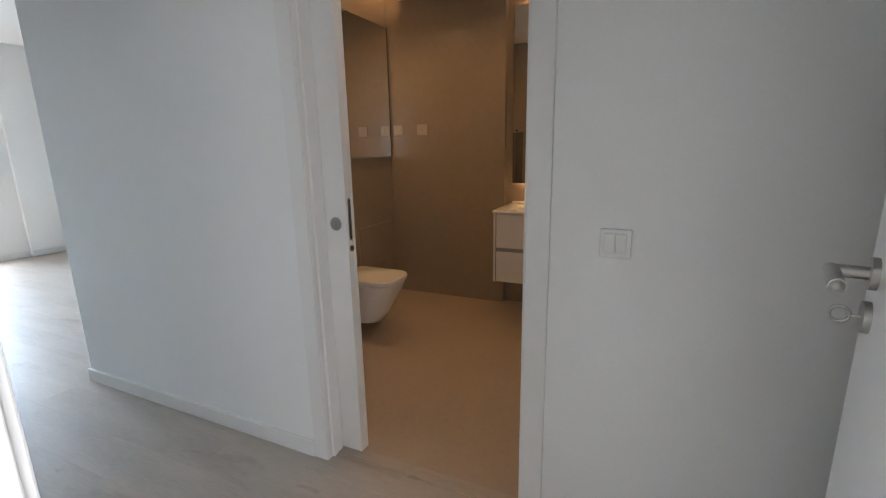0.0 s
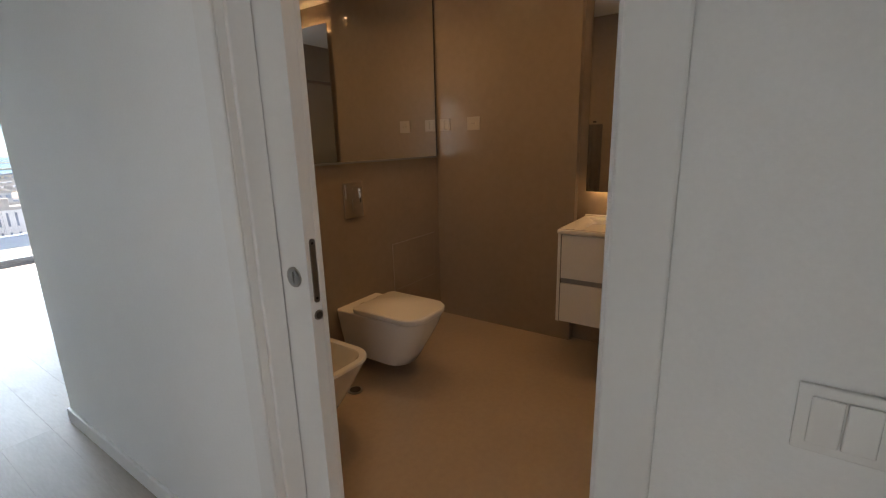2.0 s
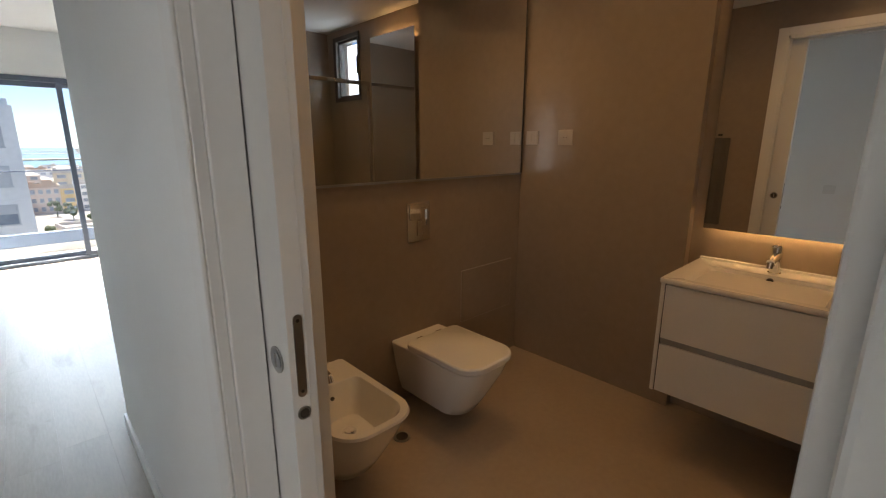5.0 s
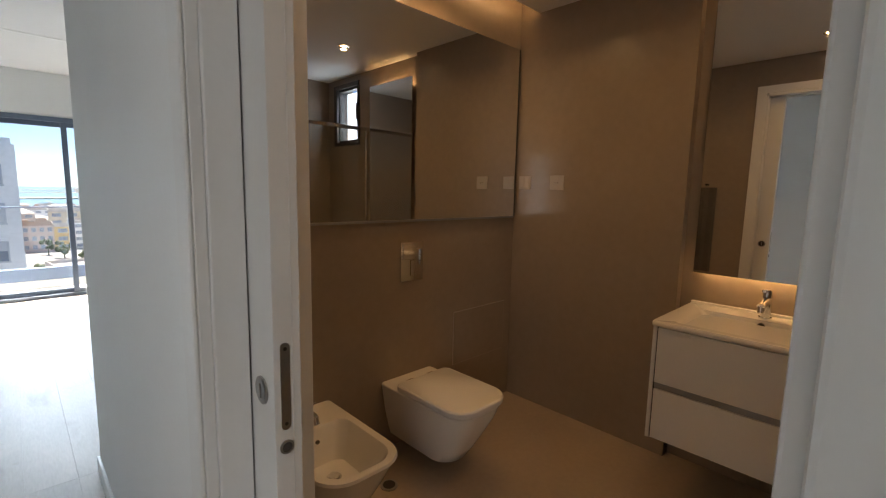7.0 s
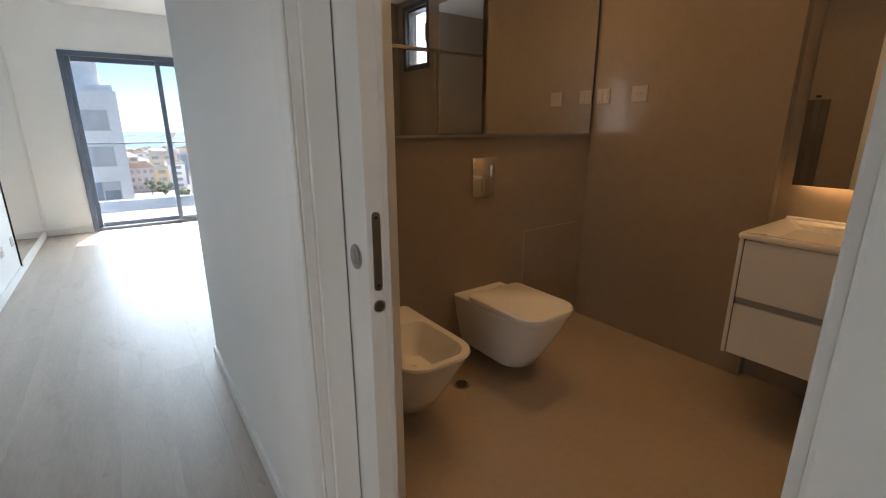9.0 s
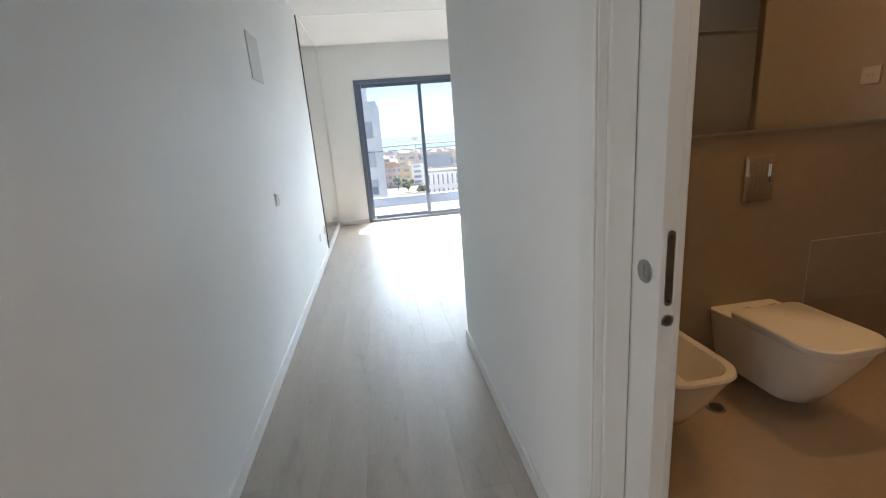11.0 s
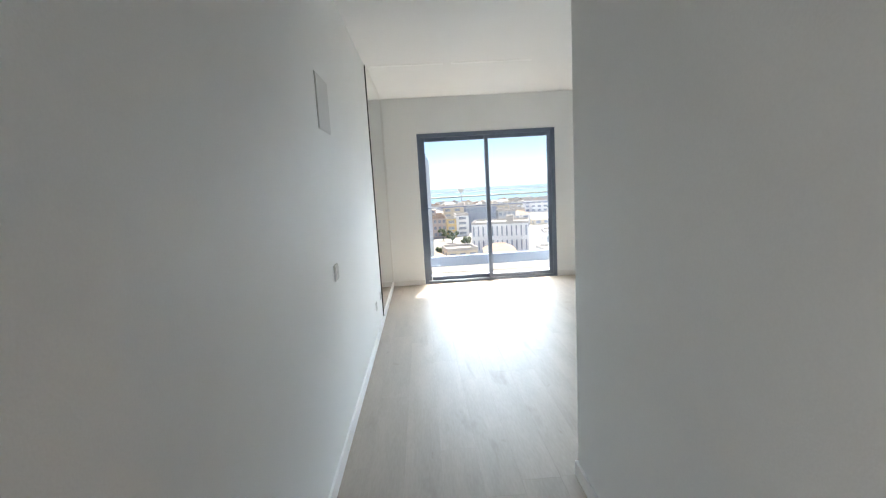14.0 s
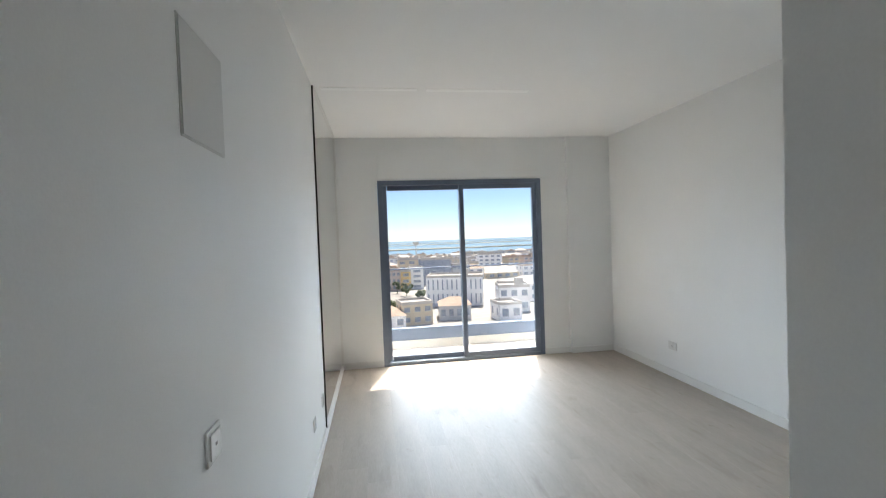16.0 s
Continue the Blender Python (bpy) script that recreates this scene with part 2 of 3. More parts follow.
setting(boxes("wall_entry_room", [(-2.4, -2.28, -1.7, 1.6, -0.02, HC), (-2.28, -2.05, -1.85, -1.6, -0.02, HC), (-0.25, -0.12, -1.85, -1.6, -0.02, HC), (-2.05, -0.25, -1.85, -1.6, -0.02, 0.6), (-2.05, -0.25, -1.85, -1.6, 2.4, HC), (-2.28, -0.12, 1.6, 1.7, -0.02, HC)], WALL))
setting(box("ceiling", (-2.4, RX + 0.15, -1.7, YW + 0.28, HC, HC + 0.2), CEIL))
setting(box("curtain_box_trim", (0.495, 2.735, YW - 0.012, YW - 0.001, 2.225, 2.56), WALL, bevel=0.002))
floor = setting(box("floor", (-2.4, RX + 0.15, -1.7, YW + 0.07, -0.2, -0.006), OAKGAP))

# bathroom shell
setting(boxes("wall_bath_tiled_door", [(1.39, 1.40, BY0, DY0 - 0.02, 0, HB + 0.15), (1.39, 1.40, DY1 + 0.012, BY, 0, HB + 0.15), (1.39, 1.40, DY0 - 0.02, DY1 + 0.012, DH + 0.02, HB + 0.15)], TILE))
WY0, WY1, WZ0, WZ1 = -0.33, 0.13, 1.86, 2.47
setting(boxes("wall_bath_tiled_far", [(BX, 3.7, 1.05, BY + 0.04, 0, HC), (NX, 3.7, WY1, 1.05, 0, HC), (NX, 3.7, BY0 - 0.1, WY0, 0, HC), (NX, 3.7, WY0, WY1, 0, WZ0), (NX, 3.7, WY0, WY1, WZ1, HC)], TILE))
setting(box("wall_bath_tiled_toilet", (1.40, BX, BY, BY + 0.04, 0, HC), TILE))
setting(box("wall_bath_tiled_shower", (1.39, NX, BY0 - 0.1, BY0, 0, HC), TILE))
setting(box("floor_bath", (1.30, 3.7, BY0 - 0.1, BY + 0.04, -0.1, 0.004), TILEF))
setting(boxes("ceiling_bath", [(1.40, NX, BY0, BY - 0.14, HB, HB + 0.05), (1.40, NX, BY - 0.14, BY, HC - 0.03, HC - 0.003), (1.40, NX, BY - 0.152, BY - 0.14, HB + 0.05, HC - 0.03)], CEIL))
setting(box("cove_led_strip", (1.45, BX - 0.03, BY - 0.139, BY - 0.128, HB + 0.06, HB + 0.075), LEDC))
setting(boxes("threshold", [(1.236, 1.247, DY0, DY1, -0.006, 0.005), (1.248, 1.299, DY0, DY1, -0.006, 0.0045)], OAK))

# baseboards
BH, BT = 0.075, 0.014
setting(boxes("baseboard", [(0, BT, EY1 + 0.10, 5.72, -0.004, BH), (0, BT, -1.3, EY0 - 0.09, -0.004, BH),
                            (CX - BT, CX, DY1 + 0.082, 2.915 + BT, -0.004, BH), (CX - BT, CX, -1.3, DY0 - 0.088, -0.004, BH),
                            (CX, RX, 2.915, 2.915 + BT, -0.004, BH), (RX - BT, RX, 2.915 + BT, YW - 0.05, -0.004, BH),
                            (2.84, RX - BT, YW - 0.05 - BT, YW - 0.05, -0.004, BH), (2.51, 2.84, YW - BT, YW, -0.004, BH), (0.03, 0.48, YW - BT, YW, -0.004, BH)], LACQ, bevel=0.003))

# bathroom door frame and pocket door
TX, SX = CX - 0.009, 1.213      # faces of the casing and of the stop set back behind it
setting(boxes("trim_bath_door", [
    (TX, CX, DY1 + 0.010, DY1 + 0.082, -0.004, DH + 0.082), (TX, CX, DY0 - 0.088, DY0 - 0.013, -0.004, DH + 0.082),
    (TX, CX, DY0 - 0.013, DY1 + 0.010, DH + 0.010, DH + 0.082)], LACQ, bevel=0.004))
setting(boxes("frame_bath_door", [
    (CX, SX, DY1 + 0.010, DY1 + 0.018, -0.004, DH + 0.01), (CX, SX, DY0 - 0.02, DY0 - 0.013, -0.004, DH + 0.01), (CX, SX, DY0 - 0.013, DY1 + 0.010, DH + 0.010, DH + 0.02),
    (SX, 1.275, DY1, DY1 + 0.018, -0.004, DH), (SX, 1.408, DY0 - 0.02, DY0, 0.003, DH), (SX, 1.275, DY0, DY1, DH, DH + 0.02), (1.335, 1.408, DY0, DY1, DH, DH + 0.02),
    (1.335, 1.408, DY1, DY1 + 0.012, 0.004, DH),
    (1.40, 1.414, DY1 + 0.012, DY1 + 0.08, 0.005, DH + 0.08), (1.40, 1.414, DY0 - 0.09, DY0 - 0.02, 0.005, DH + 0.08), (1.40, 1.414, DY0 - 0.02, DY1 + 0.012, DH + 0.02, DH + 0.08)], LACQ, bevel=0.0025))

door = thing("pocket_door", (1.297, 1.45, 0), "white lacquered sliding pocket door, partly slid open in its wall", "door")
box("leaf", (1.279, 1.331, 1.032, 1.86, 0.008, DH - 0.004), LACQ, door, 0.0015)
for s, x in ((-1, 1.279), (1, 1.331)):
    h = cyls("flush_pull", [((x - 0.0005, 1.085, 1.032), (x + s * 0.003, 1.085, 1.032), 0.027), ], STEEL, door)
    bm = bmesh.new()
    bmesh.ops.create_cone(bm, cap_ends=True, segments=24, radius1=0.021, radius2=0.019, depth=0.002, matrix=Matrix.Translation((x + s * 0.0035, 1.085, 1.032)) @ Euler((0, radians(90), 0)).to_matrix().to_4x4())
    finish("pull_cup", bm, DARK if s > 0 else ALUG, door)
    box("thumb_turn", (x + s * 0.004 - 0.003, x + s * 0.004 + 0.003, 1.082, 1.088, 1.018, 1.046), STEEL, door, 0.001)
bm = bmesh.new()
bm_box(bm, 1.291, 1.309, 1.0305, 1.0325, 0.975, 1.125, 0.0)
for z in (0.975, 1.125):
    bm_cyl(bm, (1.300, 1.0305, z), (1.300, 1.0325, z), 0.009, n=16)
finish("edge_strike_plate", bm, STEEL, door)
cyls("plate_screw", [((1.300, 1.0298, z), (1.300, 1.0306, z), 0.0035) for z in (0.978, 1.122)], DARK, door, n=12)
box("edge_rib", (1.3145, 1.3165, 1.0308, 1.0324, 0.01, DH - 0.01), LACQ, door)
cyls("edge_finger_pull", [((1.300, 1.029, 0.932), (1.300, 1.0325, 0.932), 0.0135)], STEEL, door)
cyls("pull_cup", [((1.300, 1.0285, 0.932), (1.300, 1.0295, 0.932), 0.0095)], DARK, door)

# entry doorway in the left wall, with its open door
setting(boxes("frame_entry_door", [(-0.13, 0.004, EY1 - 0.02, EY1, -0.004, EH), (-0.13, 0.004, EY0, EY0 + 0.02, -0.004, EH), (-0.13, 0.004, EY0 + 0.02, EY1 - 0.02, EH - 0.02, EH)], LACQ, bevel=0.002))
setting(boxes("trim_entry_door", [(0, 0.016, EY1 - 0.012, EY1 + 0.10, -0.004, EH + 0.09), (0, 0.016, EY0 - 0.09, EY0 + 0.012, -0.004, EH + 0.09), (0, 0.016, EY0 + 0.012, EY1 - 0.012, EH - 0.012, EH + 0.09)], LACQ, bevel=0.003))
ang = -11.0
entry = thing("entry_door", (0.03, -0.235, 0), "white lacquered hinged door standing open with steel lever handle", "door")
entry.matrix_basis = pose(0.03, -0.235, 0, 0, 0, ang)
E0 = entry.matrix_basis.copy()


def local(ob, parent):
    """Keep a part's coordinates local to its parent."""
    ob.parent = parent
    return ob


local(box("leaf", (0, 0.80, -0.04, 0, 0.008, 2.05), LACQ, None, 0.002), entry)
bm = bmesh.new()
bm_cyl(bm, (0.74, 0, 1.112), (0.74, 0.010, 1.112), 0.026, n=28)
bm_cyl(bm, (0.74, 0.008, 1.112), (0.74, 0.060, 1.112), 0.0105)
bm_cyl(bm, (0.742, 0.056, 1.112), (0.64, 0.056, 1.110), 0.0115)
bmesh.ops.create_uvsphere(bm, u_segments=12, v_segments=8, radius=0.0105, matrix=Matrix.Translation((0.742, 0.056, 1.112)))
bmesh.ops.create_uvsphere(bm, u_segments=12, v_segments=8, radius=0.0095, matrix=Matrix.Translation((0.64, 0.056, 1.110)))
local(finish("lever_handle", bm, STEEL, None, True), entry)
bm = bmesh.new()
bm_cyl(bm, (0.74, 0, 1.04), (0.74, 0.010, 1.04), 0.026, n=28)
bm_cyl(bm, (0.74, 0.008, 1.04), (0.74, 0.028, 1.04), 0.0025, n=10)
for i in range(20):  # key bow, a ring of short rods
    a0, a1 = 2 * math.pi * i / 20, 2 * math.pi * (i + 1) / 20
    bm_cyl(bm, (0.74, 0.036 + 0.013 * math.cos(a0), 1.04 + 0.013 * math.sin(a0)), (0.74, 0.036 + 0.013 * math.cos(a1), 1.04 + 0.013 * math.sin(a1)), 0.0028, n=8)
local(finish("lock_rose_with_key", bm, STEEL, None, True), entry)


# ---- big window and balcony ----
window = thing("sliding_window", (1.495, YW + 0.05, 0), "anthracite aluminium two-leaf sliding balcony window, closed", "window")
WX0, WX1, WT = 0.488, 2.502, 2.212
boxes("frame", [(WX0, WX0 + 0.055, YW - 0.012, YW + 0.12, 0, WT), (WX1 - 0.055, WX1, YW - 0.012, YW + 0.12, 0, WT), (WX0 + 0.055, WX1 - 0.055, YW - 0.012, YW + 0.12, WT - 0.055, WT), (WX0 + 0.055, WX1 - 0.055, YW - 0.012, YW + 0.12, -0.006, 0.04)], ALU, window, 0.002)
for name, a, b, y in (("leaf", WX0 + 0.055, 1.525, YW + 0.06), ("leaf", 1.468, WX1 - 0.055, YW + 0.008)):
    lf = boxes(name, [(a, a + (0.05 if a < 1 else 0.055), y, y + 0.045, 0.041, WT - 0.056), (b - 0.055, b, y, y + 0.045, 0.041, WT - 0.056), (a + 0.055, b - 0.055, y, y + 0.045, WT - 0.111, WT - 0.056), (a + 0.055, b - 0.055, y, y + 0.045, 0.041, 0.095)], ALU, window, 0.002)
    pane = box("pane", (a + 0.05, b - 0.05, y + 0.018, y + 0.026, 0.09, WT - 0.105), GLASS, window)
    pane.visible_shadow = False
boxes("handle", [(2.395, 2.415, YW - 0.002, YW + 0.008, 1.0, 1.14), (2.36, 2.41, YW - 0.03, YW - 0.016, 1.055, 1.075), (2.40, 2.412, YW - 0.02, YW + 0.002, 1.055, 1.075)], ALU, window, 0.003)

setting(box("balcony_floor", (-1.6, 4.4, YW + 0.12, 8.55, -0.22, -0.012), BALC))
setting(box("balcony_kerb", (-1.6, 4.4, 8.36, 8.55, -0.012, 0.10), RENDERW, bevel=0.005))
rail = thing("glass_railing", (1.4, 8.42, 0.10), "frameless glass balcony railing with slim dark handrail", "railing")
box("base_channel", (-1.6, 4.4, 8.38, 8.46, 0.10, 0.27), ALU, rail, 0.003)
for a, b in ((-1.58, 0.35), (0.365, 2.16), (2.175, 4.38)):
    p = box("pane", (a, b, 8.412, 8.428, 0.25, 1.09), GLASS, rail)
    p.visible_shadow = False
box("handrail", (-1.6, 4.4, 8.405, 8.435, 1.088, 1.106), ALU, rail, 0.003)

# ---- living room and corridor fittings ----
mirror = thing("wall_mirror", (0.0, 6.6, 0.08), "tall frameless wall mirror with thin white edge strip", "mirror")
box("mirror_glass", (0.001, 0.008, 5.745, 7.475, 0.085, 2.70), MIRROR, mirror)
boxes("edge_strip", [(0.001, 0.020, 7.476, 7.50, 0.06, 2.715), (0.001, 0.020, 5.745, 7.476, 2.701, 2.715), (0.001, 0.020, 5.745, 7.476, 0.06, 0.084)], LACQ, mirror, 0.002)
box("dark_edge", (0.001, 0.012, 5.733, 5.744, 0.06, 2.715), BLACK, mirror)
setting(box("baseboard_mirror", (0, BT, 5.722, YW, -0.004, 0.058), LACQ))

cover = thing("fuse_box_cover", (0, 3.475, 1.78), "flush white electrical panel cover on the wall", "electrical panel")
box("surround", (0, 0.003, 3.325, 3.625, 1.775, 2.065), GREYP, cover, 0.001)
box("lid", (0.003, 0.006, 3.330, 3.620, 1.780, 2.060), GREYP, cover, 0.001)


def plate(name, label, p, axis, sign, w, h, kind, group="", mat=None):
    """A wall plate at p on the face normal to axis ('x' or 'y'), pointing to sign."""
    mat = mat or PLAST
    ob = thing(name, p, label, "switch" if kind != "socket" else "socket", group)

    def bx(nm, a0, a1, z0, z1, d0, d1, mat, bev=0.0015):
        lo, hi = sorted((sign * d0, sign * d1))
        d = (p[0] + lo, p[0] + hi, p[1] + a0, p[1] + a1) if axis == "x" else (p[0] + a0, p[0] + a1, p[1] + lo, p[1] + hi)
        return box(nm, (*d, p[2] + z0, p[2] + z1), mat, ob, bev)

    bx("surround", -w / 2, w / 2, -h / 2, h / 2, 0, 0.008, mat, 0.002)
    if kind == "double":
        bx("rocker", -w / 2 + 0.012, -0.001, -h / 2 + 0.012, h / 2 - 0.012, 0.008, 0.012, mat)
        bx("rocker", 0.001, w / 2 - 0.012, -h / 2 + 0.012, h / 2 - 0.012, 0.008, 0.012, mat)
    elif kind == "single":
        bx("rocker", -w / 2 + 0.012, w / 2 - 0.012, -h / 2 + 0.012, h / 2 - 0.012, 0.008, 0.012, mat)
        bx("indicator", -0.006, 0.006, -0.004, 0.004, 0.012, 0.013, DARK, 0)
    else:
        n = Vector((sign, 0, 0)) if axis == "x" else Vector((0, sign, 0))
        q = Vector(p)
        cyls("socket_well", [(q + n * 0.008, q + n * 0.0095, 0.021)], mat, ob)
        side = Vector((0, 1, 0)) if axis == "x" else Vector((1, 0, 0))
        cyls("pin_hole", [(q + n * 0.0095 + side * s, q + n * 0.0100 + side * s, 0.003) for s in (-0.0095, 0.0095)], BLACK, ob, n=10)
    return ob


plate("light_switch", "white double rocker light switch on white wall", (CX, 0.034, 1.046), "x", -1, 0.084, 0.082, "double", "wall switches")
plate("light_switch", "white double rocker light switch beside the entry door", (0, 0.873, 1.006), "x", 1, 0.095, 0.085, "double", "wall switches")
plate("light_switch", "white single wall control with small indicator", (0, 3.42, 1.0), "x", 1, 0.095, 0.09, "single", "wall switches")
plate("wall_socket", "white wall socket low on the corridor wall", (0, 5.16, 0.33), "x", 1, 0.08, 0.08, "socket", "low wall sockets")
plate("wall_socket", "white wall socket low on the corridor wall", (0, 5.60, 0.33), "x", 1, 0.08, 0.08, "socket", "low wall sockets")
plate("wall_socket", "white double wall socket above the baseboard", (RX, 6.33, 0.32), "x", -1, 0.12, 0.08, "socket", "low wall sockets")
plate("wall_socket", "pale taupe square wall socket on taupe tiles", (BX, 1.794, 1.483), "x", -1, 0.098, 0.09, "socket", "bathroom sockets", TAUPEP)
plate("wall_switch", "pale taupe square rocker plate on taupe tiles", (BX, 2.035, 1.483), "x", -1, 0.09, 0.085, "double", "bathroom sockets", TAUPEP)
# soft lit bands on the ceiling, put in as bars of brighter white
for x0, x1 in ((0.06, 0.82), (0.90, 1.76)):
    d = thing("ceiling_bright_band", ((x0 + x1) / 2, 5.82, HC), "slim bright white bar standing in for a lit ceiling band", "air vent", "ceiling diffusers")
    box("cover", (x0, x1, 5.79, 5.85, HC - 0.004, HC - 0.0003), BANDW, d, 0.001)

# ---- bathroom things ----
WCX, WCF = 2.49, 1.525
wc = thing("toilet", (WCX, 1.9, 0.08), "white ceramic wall-hung toilet with closed lid", "toilet")
bm = bmesh.new()
loft(bm, [dsec(0.105, 1.70, BY - 0.001, 0.085, 0.09, WCX), dsec(0.118, 1.685, BY - 0.001, 0.092, 0.10, WCX), dsec(0.135, 1.65, BY - 0.001, 0.15, 0.11, WCX), dsec(0.155, 1.60, BY - 0.001, 0.24, 0.115, WCX),
          dsec(0.170, 1.553, BY - 0.001, 0.33, 0.115, WCX), dsec(0.178, 1.533, BY - 0.001, 0.388, 0.115, WCX), dsec(0.174, 1.537, BY - 0.001, 0.394, 0.112, WCX)])
finish("bowl", bm, CERAM, wc, True)
bm = bmesh.new()
loft(bm, [dsec(0.165, 1.545, 1.975, 0.393, 0.095, WCX, back=0.03), dsec(0.165, 1.545, 1.975, 0.400, 0.095, WCX, back=0.03), dsec(0.180, 1.524, 1.988, 0.400, 0.104, WCX, back=0.03), dsec(0.182, 1.522, 1.99, 0.404, 0.105, WCX, back=0.03), dsec(0.182, 1.522, 1.99, 0.424, 0.105, WCX, back=0.03), dsec(0.176, 1.53, 1.983, 0.431, 0.10, WCX, back=0.03)])
finish("lid", bm, CERAM, wc, True)
cyls("hinge", [((WCX - 0.09, 2.005, 0.41), (WCX - 0.05, 2.005, 0.41), 0.011), ((WCX + 0.05, 2.005, 0.41), (WCX + 0.09, 2.005, 0.41), 0.011)], CHROME, wc)

BDX = 1.825
bd = thing("bidet", (BDX, 1.85, 0.08), "white ceramic wall-hung bidet with chrome mixer tap", "bidet")
bm = bmesh.new()
yb = BY - 0.001
loft(bm, [dsec(0.10, 1.70, yb, 0.085, 0.09, BDX), dsec(0.114, 1.685, yb, 0.092, 0.10, BDX), dsec(0.135, 1.64, yb, 0.16, 0.11, BDX), dsec(0.158, 1.58, yb, 0.26, 0.12, BDX),
          dsec(0.172, 1.525, yb, 0.36, 0.12, BDX), dsec(0.178, 1.505, yb, 0.392, 0.12, BDX), dsec(0.174, 1.509, yb - 0.004, 0.402, 0.118, BDX, back=0.02),
          dsec(0.143, 1.537, 1.925, 0.402, 0.095, BDX, back=0.045), dsec(0.136, 1.545, 1.915, 0.392, 0.09, BDX, back=0.045), dsec(0.118, 1.60, 1.90, 0.30, 0.085, BDX, back=0.045), dsec(0.09, 1.66, 1.87, 0.255, 0.07, BDX, back=0.04), dsec(0.04, 1.72, 1.82, 0.250, 0.035, BDX, back=0.03)])
finish("bowl", bm, CERAM, bd, True)
cyls("drain", [((BDX, 1.77, 0.249), (BDX, 1.77, 0.254), 0.03), ((BDX, 1.77, 0.254), (BDX, 1.77, 0.262), 0.022)], CHROME, bd)
cyls("overflow", [((BDX, 1.906, 0.345), (BDX, 1.900, 0.345), 0.009)], DARK, bd)
bm = bmesh.new()
bm_cyl(bm, (BDX, 2.03, 0.402), (BDX, 2.03, 0.408), 0.027)
bm_cyl(bm, (BDX, 2.03, 0.408), (BDX, 2.03, 0.495), 0.023)
bm_cyl(bm, (BDX, 2.03, 0.462), (BDX, 1.915, 0.445), 0.015)
bm_cyl(bm, (BDX, 1.92, 0.448), (BDX, 1.908, 0.422), 0.014)
bm_cyl(bm, (BDX, 2.03, 0.495), (BDX, 2.03, 0.510), 0.023, 0.020)
bm_box(bm, BDX - 0.008, BDX + 0.008, 1.925, 2.045, 0.510, 0.518, 0.002)
finish("tap", bm, CHROME, bd, True)

dr = thing("floor_drain", (2.17, 1.856, 0.004), "small round brass-coloured floor drain cap", "drain")
cyls("rim", [((2.17, 1.856, 0.004), (2.17, 1.856, 0.010), 0.042)], STEEL, dr)
cyls("cap", [((2.17, 1.856, 0.010), (2.17, 1.856, 0.0125), 0.030)], DARK, dr)

fl = thing("flush_plate", (2.513, BY, 1.03), "chrome flush plate with two square buttons on tiles", "flush plate")
box("plate", (2.434, 2.592, BY - 0.010, BY, 0.925, 1.139), CHROME, fl, 0.002)
box("large_button", (2.448, 2.53, BY - 0.016, BY - 0.010, 1.045, 1.127), CHROME, fl, 0.002)
boxes("small_button", [(2.503, 2.572, BY - 0.018, BY - 0.0162, 1.098, 1.106), (2.566, 2.572, BY - 0.018, BY - 0.0105, 1.01, 1.098)], CHROME, fl, 0.0005)
box("lower_button", (2.50, 2.562, BY - 0.014, BY - 0.010, 0.955, 1.04), CHROME, fl, 0.002)
hatch = thing("access_panel", (3.10, BY, 0.52), "taupe tiled flush access panel with thin white edges", "access panel")
box("panel", (2.858, 3.343, BY - 0.006, BY, 0.352, 0.682), TILE, hatch, 0.0015)
box("edge_trim", (2.856, 3.345, BY - 0.004, BY, 0.350, 0.684), TAUPEP, hatch)

mir = thing("toilet_wall_mirror", (2.4, BY, 1.257), "wide frameless mirror on the tiled wall", "mirror")
box("mirror_glass", (1.405, 3.392, BY - 0.018, BY - 0.012, 1.262, 2.33), MIRROR, mir)
box("backing", (1.41, 3.386, BY - 0.012, BY, 1.268, 2.325), DARK, mir)
box("side_edge", (3.393, 3.402, BY - 0.020, BY, 1.262, 2.33), DARK, mir)
box("ledge_strip", (1.405, 3.392, BY - 0.020, BY, 1.250, 1.261), ALUG, mir)

mir = thing("basin_mirror", (3.44, 0.69, 1.03), "frameless backlit mirror above the washbasin", "mirror")
box("mirror_glass", (3.428, 3.434, 0.375, 0.985, 1.035, 2.36), MIRROR, mir)
box("backing", (3.434, 3.462, 0.42, 0.94, 1.08, 2.31), DARK, mir)
boxes("led_strip", [(3.440, 3.452, 0.42, 0.94, 1.066, 1.078), (3.440, 3.452, 0.42, 0.94, 2.312, 2.322)], LED, mir)

VX, VY0, VY1 = 2.955, 0.352, 0.992
van = thing("washbasin_vanity", (3.2, 0.67, 0.33), "white wall-hung vanity with two drawers and ceramic basin", "vanity")
box("body", (VX + 0.02, NX - 0.001, VY0 + 0.006, VY1 - 0.006, 0.334, 0.846), LACQ, van, 0.001)
boxes("side_panel", [(VX + 0.004, NX - 0.001, VY0 + 0.004, VY0 + 0.020, 0.330, 0.848), (VX + 0.004, NX - 0.001, VY1 - 0.020, VY1 - 0.004, 0.330, 0.848)], LACQ, van, 0.001)
for z0, z1 in ((0.334, 0.563), (0.594, 0.843)):
    box("drawer_front", (VX + 0.004, VX + 0.022, VY0 + 0.025, VY1 - 0.025, z0, z1), LACQ, van, 0.0015)
box("handle_channel", (VX + 0.012, VX + 0.03, VY0 + 0.023, VY1 - 0.023, 0.565, 0.592), ALUG, van)
boxes("shadow_gap", [(VX + 0.010, VX + 0.021, y, y + 0.004, 0.334, 0.846) for y in (VY0 + 0.0205, VY1 - 0.0245)], BLACK, van)
